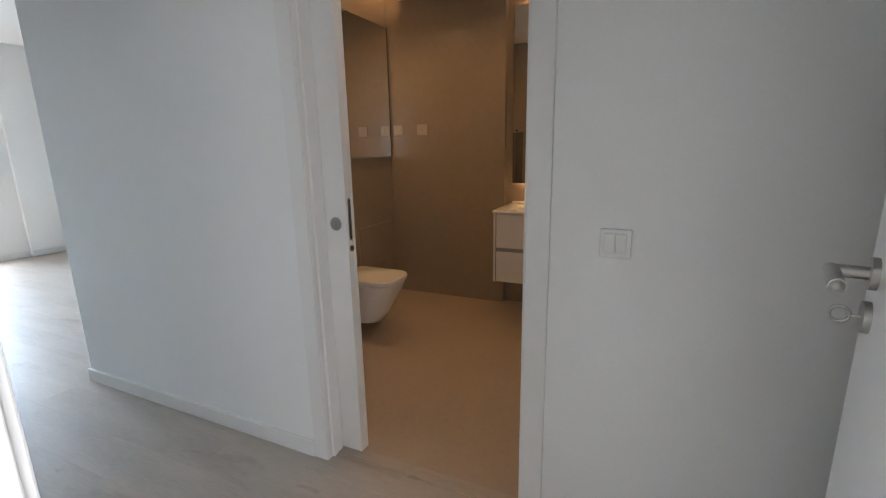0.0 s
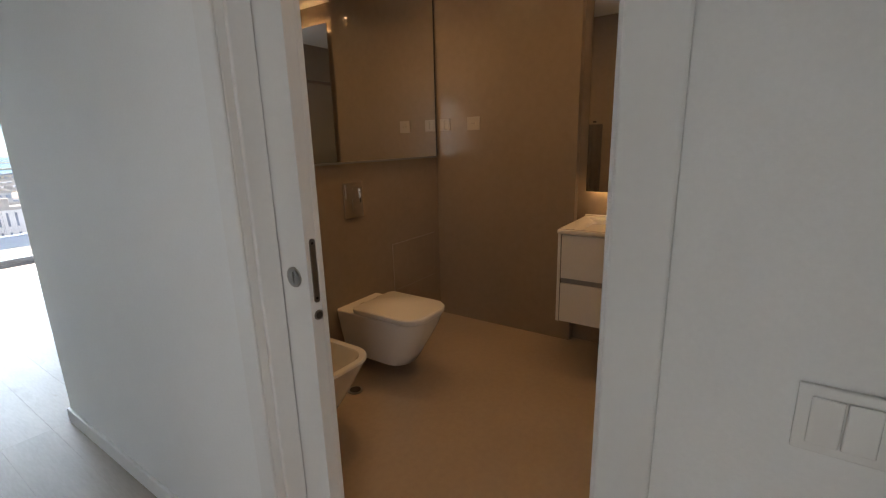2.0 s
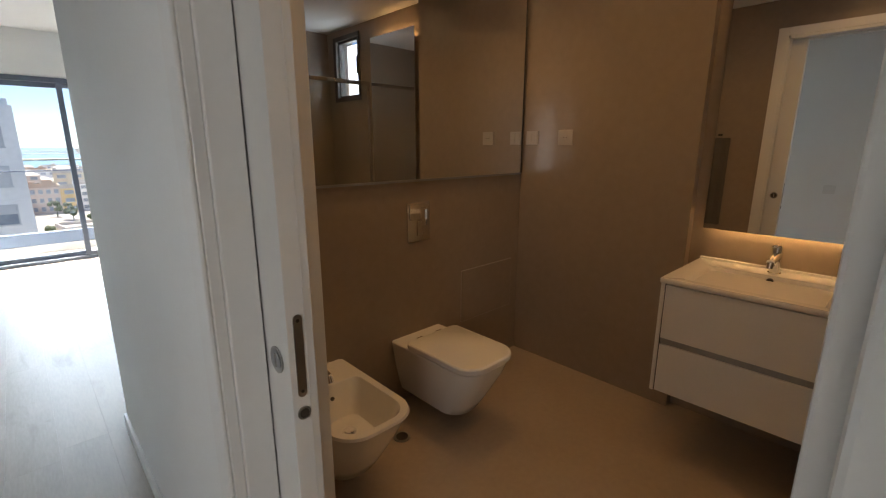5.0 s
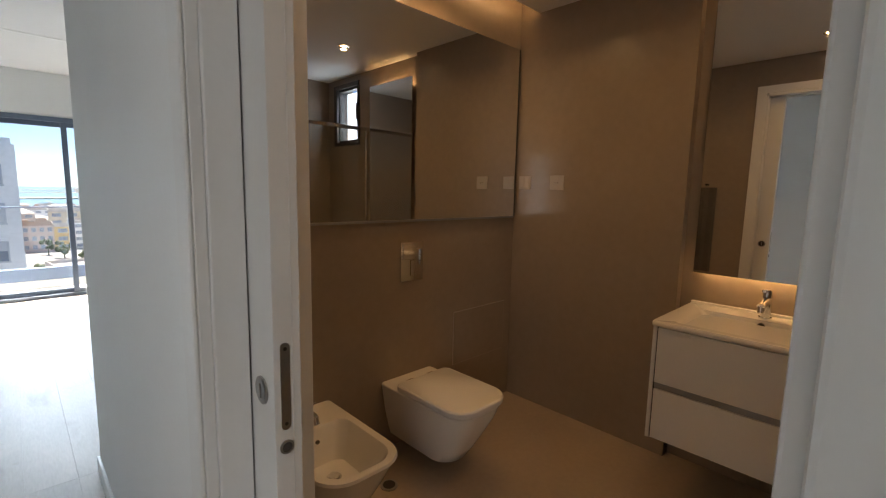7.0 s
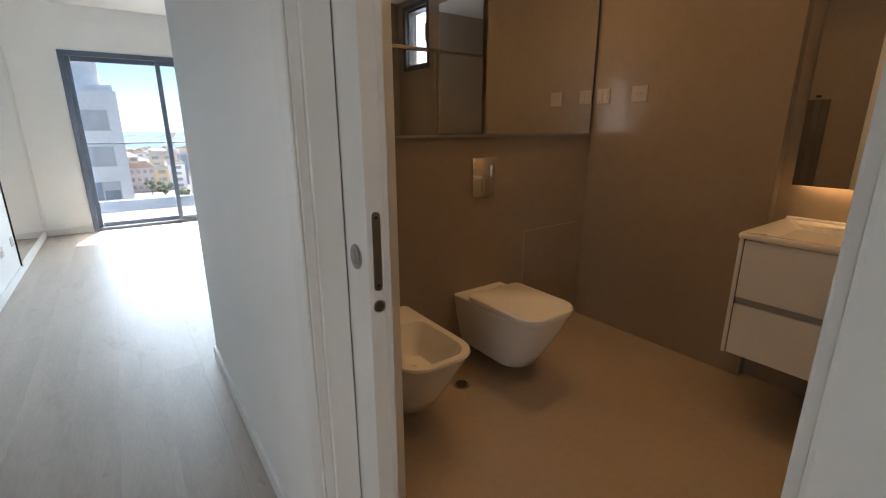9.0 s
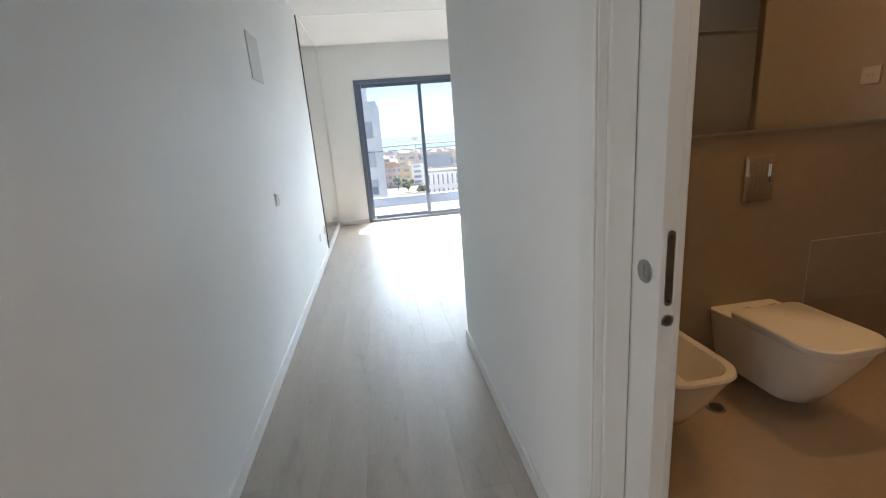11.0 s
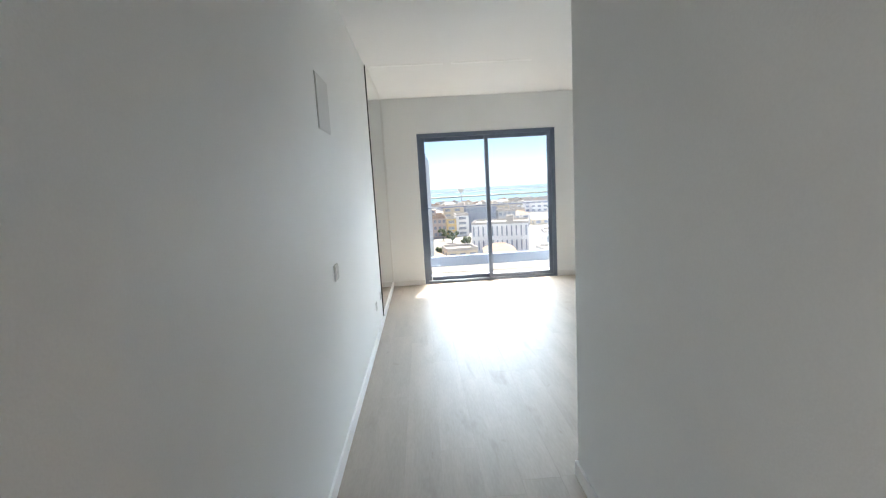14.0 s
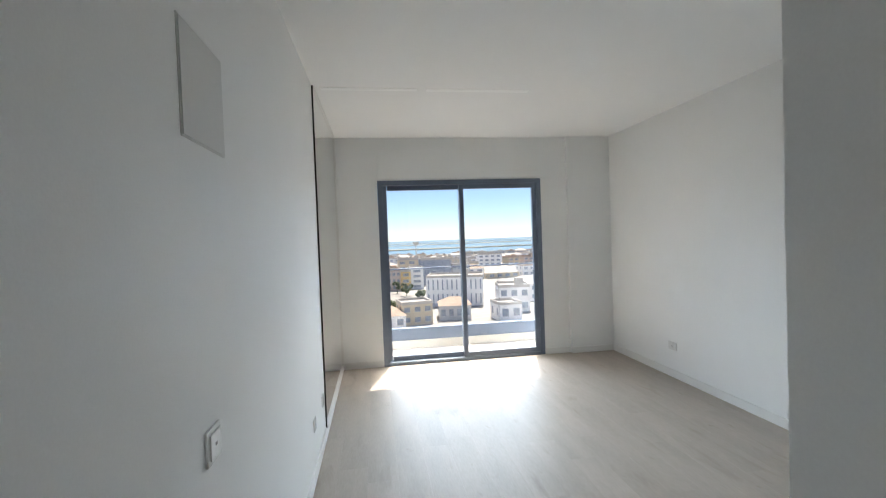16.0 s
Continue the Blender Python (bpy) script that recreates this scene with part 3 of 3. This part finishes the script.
cyls("siphon", [((3.33, 0.67, 0.27), (3.33, 0.67, 0.335), 0.03), ((3.33, 0.67, 0.29), (3.47, 0.67, 0.29), 0.016)], CHROME, van)


def rsec(x0, x1, y0, y1, z, r, n=6):
    pts = []
    for cx, cy, a0 in ((x1 - r, y0 + r, -90), (x1 - r, y1 - r, 0), (x0 + r, y1 - r, 90), (x0 + r, y0 + r, 180)):
        for i in range(n + 1):
            a = radians(a0 + 90 * i / n)
            pts.append((cx + r * math.cos(a), cy + r * math.sin(a), z))
    return pts


bm = bmesh.new()
loft(bm, [rsec(VX, NX - 0.002, VY0, VY1, 0.848, 0.006), rsec(VX - 0.002, NX - 0.002, VY0 - 0.002, VY1 + 0.002, 0.855, 0.008), rsec(VX - 0.002, NX - 0.002, VY0 - 0.002, VY1 + 0.002, 0.866, 0.008), rsec(VX + 0.002, NX - 0.004, VY0 + 0.002, VY1 - 0.002, 0.872, 0.008),
          rsec(VX + 0.055, NX - 0.125, VY0 + 0.07, VY1 - 0.07, 0.868, 0.02), rsec(VX + 0.065, NX - 0.13, VY0 + 0.085, VY1 - 0.085, 0.855, 0.025), rsec(VX + 0.12, NX - 0.15, VY0 + 0.14, VY1 - 0.14, 0.792, 0.05), rsec(VX + 0.18, NX - 0.19, VY0 + 0.22, VY1 - 0.22, 0.785, 0.05)])
finish("basin", bm, CERAM, van, True)
boxes("back_lip", [(NX - 0.022, NX - 0.002, VY0, VY1, 0.870, 0.884)], CERAM, van, 0.004)
cyls("overflow", [((NX - 0.14, 0.664, 0.845), (NX - 0.150, 0.664, 0.843), 0.015)], DARK, van)
bm = bmesh.new()
bm_cyl(bm, (3.40, 0.664, 0.869), (3.40, 0.664, 0.876), 0.027)
bm_cyl(bm, (3.40, 0.664, 0.876), (3.40, 0.664, 0.985), 0.0215, 0.020)
bm_cyl(bm, (3.40, 0.664, 0.955), (3.285, 0.664, 0.940), 0.019, 0.016)
bm_cyl(bm, (3.290, 0.664, 0.940), (3.288, 0.664, 0.915), 0.015)
bm_cyl(bm, (3.40, 0.664, 0.985), (3.40, 0.664, 1.002), 0.021, 0.017)
bm_box(bm, 3.31, 3.41, 0.655, 0.673, 1.002, 1.010, 0.002)
tap = thing("basin_tap", (3.40, 0.664, 0.872), "chrome single-lever basin mixer tap", "tap")
finish("tap_body", bm, CHROME, tap, True)

sh = thing("shower_screen", (2.4, 0.27, 0.004), "clear glass shower screen with chrome top rail", "shower screen")
for a, b, y in ((1.425, 2.45, 0.258), (2.40, 3.47, 0.276)):
    p = box("glass_panel", (a, b, y, y + 0.006, 0.02, 1.975), SHGLASS, sh)
    p.visible_shadow = False
boxes("rail", [(1.418, NX - 0.002, 0.252, 0.286, 1.975, 2.008), (1.418, NX - 0.002, 0.252, 0.286, 0.005, 0.02)], CHROME, sh, 0.003)
boxes("post", [(NX - 0.024, NX - 0.002, 0.256, 0.284, 0.02, 1.975), (1.418, 1.436, 0.252, 0.284, 0.02, 1.975), (2.40, 2.425, 0.256, 0.284, 0.02, 1.975)], CHROME, sh, 0.002)

bw = thing("bathroom_window", (3.6, -0.1, WZ0), "small dark aluminium window high in the shower wall", "window")
boxes("frame", [(3.50, 3.56, WY0, WY0 + 0.06, WZ0, WZ1), (3.50, 3.56, WY1 - 0.05, WY1, WZ0, WZ1), (3.50, 3.56, WY0 + 0.06, WY1 - 0.05, WZ0, WZ0 + 0.06), (3.50, 3.56, WY0 + 0.06, WY1 - 0.05, WZ1 - 0.06, WZ1),
                (NX - 0.012, 3.50, WY0, WY0 + 0.05, WZ0, WZ1), (NX - 0.012, 3.50, WY1 - 0.03, WY1, WZ0, WZ1), (NX - 0.012, 3.50, WY0 + 0.05, WY1 - 0.03, WZ0, WZ0 + 0.04), (NX - 0.012, 3.50, WY0 + 0.05, WY1 - 0.03, WZ1 - 0.04, WZ1)], DARK, bw, 0.002)
p = box("pane", (3.53, 3.536, WY0 + 0.055, WY1 - 0.045, WZ0 + 0.055, WZ1 - 0.055), GLASS, bw)
p.visible_shadow = False
boxes("handle", [(3.475, 3.498, WY1 - 0.04, WY1 - 0.022, 2.10, 2.16), (3.462, 3.476, WY1 - 0.042, WY1 - 0.02, 2.10, 2.26)], BLACK, bw, 0.002)

hk = thing("towel_warmer", (1.40, 1.52, 1.0), "narrow dark towel hanging from a small hook", "towel")
boxes("hook", [(1.40, 1.435, 1.505, 1.53, 1.518, 1.532)], BLACK, hk, 0.002)
bm = bmesh.new()
loft(bm, [[(1.404 + 0.012 * (1 + math.sin(i * 1.3)) if s else 1.402, 1.44 + 0.15 * i / 10, z) for s in (0, 1) for i in (range(11) if s == 0 else range(10, -1, -1))] for z in (0.75, 1.0, 1.25, 1.42, 1.5)])
finish("cloth", bm, material("dark_towel", (0.13, 0.115, 0.10), 0.9, vary=0.1, fine=300, bump=0.4), hk, True)

for x, y in ((1.85, 0.74), (2.93, 0.74), (2.62, 1.80)):
    d = thing("ceiling_spotlight", (x, y, HB), "small recessed warm ceiling spotlight with chrome ring", "spotlight", "bathroom spotlights")
    bm = bmesh.new()
    n = 24
    loft(bm, [[(x + r * math.cos(2 * math.pi * i / n), y + r * math.sin(2 * math.pi * i / n), z) for i in range(n)] for r, z in ((0.042, HB - 0.0005), (0.042, HB - 0.004), (0.034, HB - 0.005), (0.030, HB - 0.001))], False, False)
    finish("ring", bm, CHROME, d, True)
    cyls("lamp", [((x, y, HB - 0.0012), (x, y, HB - 0.003), 0.022)], LENS, d)

# ---- outside: town, lagoon, horizon ----
GZ = -22.0
GROUND = material("town_ground", (0.42, 0.40, 0.37), 0.9, vary=0.15, scale=0.03, fine=0.4, bump=0.0)
WATER = material("lagoon_water", (0.05, 0.13, 0.20), 0.15, vary=0.15, scale=0.004, fine=0.03, bump=0.0)
SAND = material("lagoon_sand", (0.42, 0.40, 0.33), 0.9, vary=0.12, scale=0.01, fine=0.08, bump=0.0)
HWALL = [material("house_wall_%s" % n, c, 0.8, vary=0.06, scale=0.25, fine=3, bump=0.0) for n, c in (("white", (0.93, 0.93, 0.92)), ("cream", (0.66, 0.58, 0.44)), ("grey", (0.56, 0.57, 0.58)), ("ochre", (0.70, 0.52, 0.24)), ("pink", (0.66, 0.56, 0.50)), ("bluegrey", (0.30, 0.34, 0.42)))]
HROOF = [material("house_roof_%s" % n, c, 0.85, vary=0.12, scale=0.5, fine=4, bump=0.0) for n, c in (("tile", (0.46, 0.35, 0.27)), ("flat", (0.52, 0.49, 0.45)))]
# pale blue instead of dark glass: distance haze is put into the colour
HGLASS = material("house_window", (0.30, 0.35, 0.42), 0.15, vary=0.2, scale=0.4, fine=2, bump=0.0)
SHUT = material("roller_blind", (0.60, 0.62, 0.64), 0.6, vary=0.05, scale=1, fine=6, bump=0.0)

setting(box("ground", (-4500, 4500, 20, 640, GZ - 2, GZ), GROUND))
setting(box("water", (-4800, 4800, 640, 4950, GZ - 2, GZ - 0.5), WATER))
rs = random.Random(11)
bm = bmesh.new()
for i in range(16):
    y, x, L = rs.uniform(850, 2600), rs.uniform(-900, 1300), rs.uniform(150, 700)
    n, w = 28, rs.uniform(18, 60)
    ring = [(x + L * math.cos(2 * math.pi * k / n) * (1 + 0.2 * math.sin(3 * k)), y + w * math.sin(2 * math.pi * k / n) * (1 + 0.3 * math.cos(2.3 * k))) for k in range(n)]
    loft(bm, [[(a, b, GZ - 0.6) for a, b in ring], [(a, b, GZ + 0.2) for a, b in ring]], False, True)
tagged(finish("sandbank", bm, SAND), "low pale sandbanks in the distant blue lagoon", "sandbank", kind="stuff")


def adopt_ob(ob, parent):
    adopt(ob, parent)
    return ob


def house(x, y, w, d, h, wall, roof, rot=0.0, floors=3, cols=4, label="", tall=False, base=GZ, blinds=False, pitched=False):
    """A house with its front facing -y; x, y is the middle of its front."""
    ob = thing("house", (x, y, base), label, "building", "town houses")
    ob.matrix_basis = pose(x, y, base, 0, 0, rot)
    local(box("wall", (-w / 2, w / 2, 0, d, 0, h), wall), ob)
    bm = bmesh.new()
    if pitched:
        o = 0.3
        vs = [bm.verts.new(p) for p in ((-w / 2 - o, -o, h), (w / 2 + o, -o, h), (w / 2 + o, d + o, h), (-w / 2 - o, d + o, h), (-w / 2 + d * 0.3, d / 2, h + d * 0.2), (w / 2 - d * 0.3, d / 2, h + d * 0.2))]
        for f in ((0, 1, 5, 4), (1, 2, 5), (2, 3, 4, 5), (3, 0, 4), (3, 2, 1, 0)):
            bm.faces.new([vs[i] for i in f])
    else:
        bm_box(bm, -w / 2 - 0.05, w / 2 + 0.05, -0.05, 0.25, h, h + 0.8)
        bm_box(bm, -w / 2 - 0.05, w / 2 + 0.05, d - 0.25, d + 0.05, h, h + 0.8)
        bm_box(bm, -w / 2 - 0.05, -w / 2 + 0.25, 0.25, d - 0.25, h, h + 0.8)
        bm_box(bm, w / 2 - 0.25, w / 2 + 0.05, 0.25, d - 0.25, h, h + 0.8)
        bm_box(bm, -w / 2 + 0.25, w / 2 - 0.25, 0.25, d - 0.25, h, h + 0.1)
        if w > 9:
            bm_box(bm, w * 0.1, w * 0.1 + 2.6, d * 0.4, d * 0.4 + 3, h + 0.1, h + 2.4)
    local(finish("roof", bm, roof), ob)
    fh = h / floors
    bm, bs = bmesh.new(), bmesh.new()
    for i in range(floors):
        for j in range(cols):
            cw = w / cols
            a, z = -w / 2 + cw * (j + 0.5), fh * i + fh * (0.18 if tall else 0.32)
            ww, hh = cw * (0.28 if tall else 0.55) / 1, fh * (0.68 if tall else 0.45)
            bm_box(bm, a - ww / 2, a + ww / 2, -0.04, 0.02, z, z + hh)
            bm_box(bs, a - ww / 2 - 0.12, a + ww / 2 + 0.12, -0.14, 0.0, z - 0.14, z - 0.02)
        m = max(1, int(d / 4))
        for j in range(m):
            b = d * (j + 0.5) / m
            for s in (-1, 1):
                bm_box(bm, s * w / 2 - 0.03, s * w / 2 + 0.03, b - 0.6, b + 0.6, fh * i + fh * 0.32, fh * i + fh * 0.77)
    tagged(local(finish("window", bm, HGLASS), ob), kind="stuff")
    tagged(local(finish("sill", bs, SHUT), ob), kind="stuff")
    return ob


def apartment_tower(x1, y, w, base, top):
    """The white block of flats across the street, seen by its upper storeys."""
    ob = thing("apartment_block", (x1 - w / 2, y, base), "white apartment block with long window bands and roof tower", "building")
    box("wall", (x1 - w, x1, y, y + 16, base, top), HWALL[0], ob)
    boxes("roof", [(x1 - w, x1 - 0.2, y + 0.2, y + 15.8, top, top + 0.5), (x1 - 4.2, x1 - 1.0, y + 1.5, y + 6, top, top + 3.0), (x1 - 4.5, x1 - 0.8, y + 1.2, y + 6.3, top + 3.0, top + 3.25), (x1 - 7.5, x1 - 5.2, y + 2, y + 4, top, top + 0.9)], HWALL[0], ob)
    z = top - 3.1
    win, bl, fr = [], [], []
    while z > base + 2:
        for k in range(int(w / 8.5)):
            a = x1 - 0.9 - 8.5 * k - 7.4
            win.append((a, a + 7.4, y - 0.03, y + 0.02, z, z + 1.55))
            fr += [(a - 0.1, a + 7.5, y - 0.10, y - 0.0, z - 0.12, z - 0.01)]
            for i in range(7):
                fr.append((a + i * 7.4 / 6 - 0.05, a + i * 7.4 / 6 + 0.05, y - 0.07, y - 0.031, z, z + 1.55))
                if rs.random() < 0.55 and i < 6:
                    bl.append((a + i * 7.4 / 6 + 0.06, a + (i + 1) * 7.4 / 6 - 0.06, y - 0.05, y - 0.032, z + rs.choice((0.3, 0.8, 0.02)), z + 1.54))
        z -= 3.0
    boxes("window", win, HGLASS, ob)
    for nm, parts in (("window_frame", fr), ("roller_blind", bl)):
        tagged(adopt_ob(boxes(nm, parts, SHUT), ob), kind="stuff")
    return ob


apartment_tower(1.5, 49.0, 26, GZ, 4.4)
house(26.5, 152, 19.5, 14, 9.8, HWALL[0], HROOF[1], -14, 2, 12, "long white building with rows of tall narrow windows", True)
house(13.5, 206, 4.6, 9, 8.5, HWALL[3], HROOF[1], 0, 3, 1, "narrow ochre yellow house with flat roof")
house(6.0, 207, 10.4, 10, 9.0, HWALL[4], HROOF[0], 0, 3, 5, "brownish apartment house with flat roof")
house(19.0, 210, 6.0, 14, 9.5, HWALL[0], HROOF[1], 0, 4, 1, "white office house with dark window bands")
house(30.0, 224, 15.0, 14, 12.5, HWALL[5], HROOF[1], 0, 3, 6, "blue-grey glass office block")
house(43.0, 224, 9.0, 14, 9.5, HWALL[2], HROOF[1], 0, 3, 4, "grey rendered office block")
house(11.0, 123, 8.6, 9, 5.6, HWALL[1], HROOF[1], 8, 2, 3, "low cream house with flat roof")
house(22.0, 126, 9.0, 10, 4.2, HWALL[2], HROOF[0], -6, 1, 4, "low grey house with tiled roof", pitched=True)
house(42.0, 134, 9.5, 12, 7.5, HWALL[0], HROOF[1], -10, 2, 3, "white two-storey house with flat roof")
house(36.5, 120, 6.5, 8, 4.5, HWALL[0], HROOF[1], 4, 1, 2, "small white house with flat roof")
house(3.0, 118, 9.0, 10, 3.6, HWALL[0], HROOF[0], 5, 1, 3, "low white house with tiled roof", pitched=True)
y = 150.0
while y < 600:
    x = -30.0 if y < 230 else -90.0
    hi = 75 if y < 230 else 90 + y * 0.35
    while x < hi:
        w = rs.uniform(8, 20)
        near = y < 232 and -4 < x + w / 2 < 53
        if not near and rs.random() < 0.88:
            fl_n = max(1, min(rs.choice((1, 2, 2, 3, 3, 4)), int((23.0 - 0.038 * y) / 3)))
            house(x + w / 2, y + rs.uniform(0, 12), w, rs.uniform(8, 15), 3.0 * fl_n, rs.choice((HWALL[0], HWALL[0], HWALL[0], HWALL[1], HWALL[2], HWALL[4])), rs.choice((HROOF[0], HROOF[1], HROOF[1])), rs.uniform(-12, 12), fl_n, max(2, int(w / 4)),
                  "small sunlit town house in the distance", pitched=rs.random() < 0.2)
        x += w + rs.uniform(1, 5)
    y += 34 + y * 0.06

bm = bmesh.new()
bm_cyl(bm, (27.0, 300, GZ), (27.0, 300, GZ + 19), 0.5, 0.35, n=10)
bm_cyl(bm, (27.0, 300, GZ + 19), (27.0, 300, GZ + 21.5), 1.2, 2.4, n=16)
tagged(finish("water_tower", bm, HWALL[2]), "slender grey water tower above the rooftops", "tower")
LEAF = material("tree_foliage", (0.06, 0.085, 0.035), 0.8, vary=0.3, scale=0.6, fine=4, bump=0.0)
bm = bmesh.new()
for i in range(30):
    tx, ty = rs.uniform(0, 48), rs.uniform(125, 330)
    for k in range(9):
        bmesh.ops.create_icosphere(bm, subdivisions=1, radius=rs.uniform(0.5, 1.1), matrix=Matrix.Translation((tx + rs.gauss(0, 1.2), ty + rs.gauss(0, 1.2), GZ + rs.uniform(2, 5))))
    bm_cyl(bm, (tx, ty, GZ), (tx, ty, GZ + 3), 0.2, 0.12, n=6)
tagged(finish("town_trees", bm, LEAF), "scattered small dark green town trees", "trees", kind="stuff")

# ---- floor planks ----
PW, PL = 0.192, 1.28
plank_meshes = {}


def plank_mesh(length):
    key = round(length, 2)
    if key not in plank_meshes:
        bm = bmesh.new()
        bm_box(bm, 0, PW - 0.0005, 0, key - 0.0005, -0.006, 0.0, 0.0003)
        bmesh.ops.recalc_face_normals(bm, faces=bm.faces)
        plank_meshes[key] = bpy.data.meshes.new("plank")
        bm.to_mesh(plank_meshes[key])
        bm.free()
        plank_meshes[key].materials.append(OAK)
    return plank_meshes[key]


for i in range(19):
    x = i * PW - 0.05
    y = -1.6 - round(rs.random() * 12) * 0.1
    while y < YW + 0.05:
        length = min(PL, YW + 0.065 - y)
        if not (x > 1.24 and y + length < 2.915) and length > 0.05:
            p = new("plank", plank_mesh(length))
            p.location = (x, y, 0)
            p.parent = floor
        y += PL
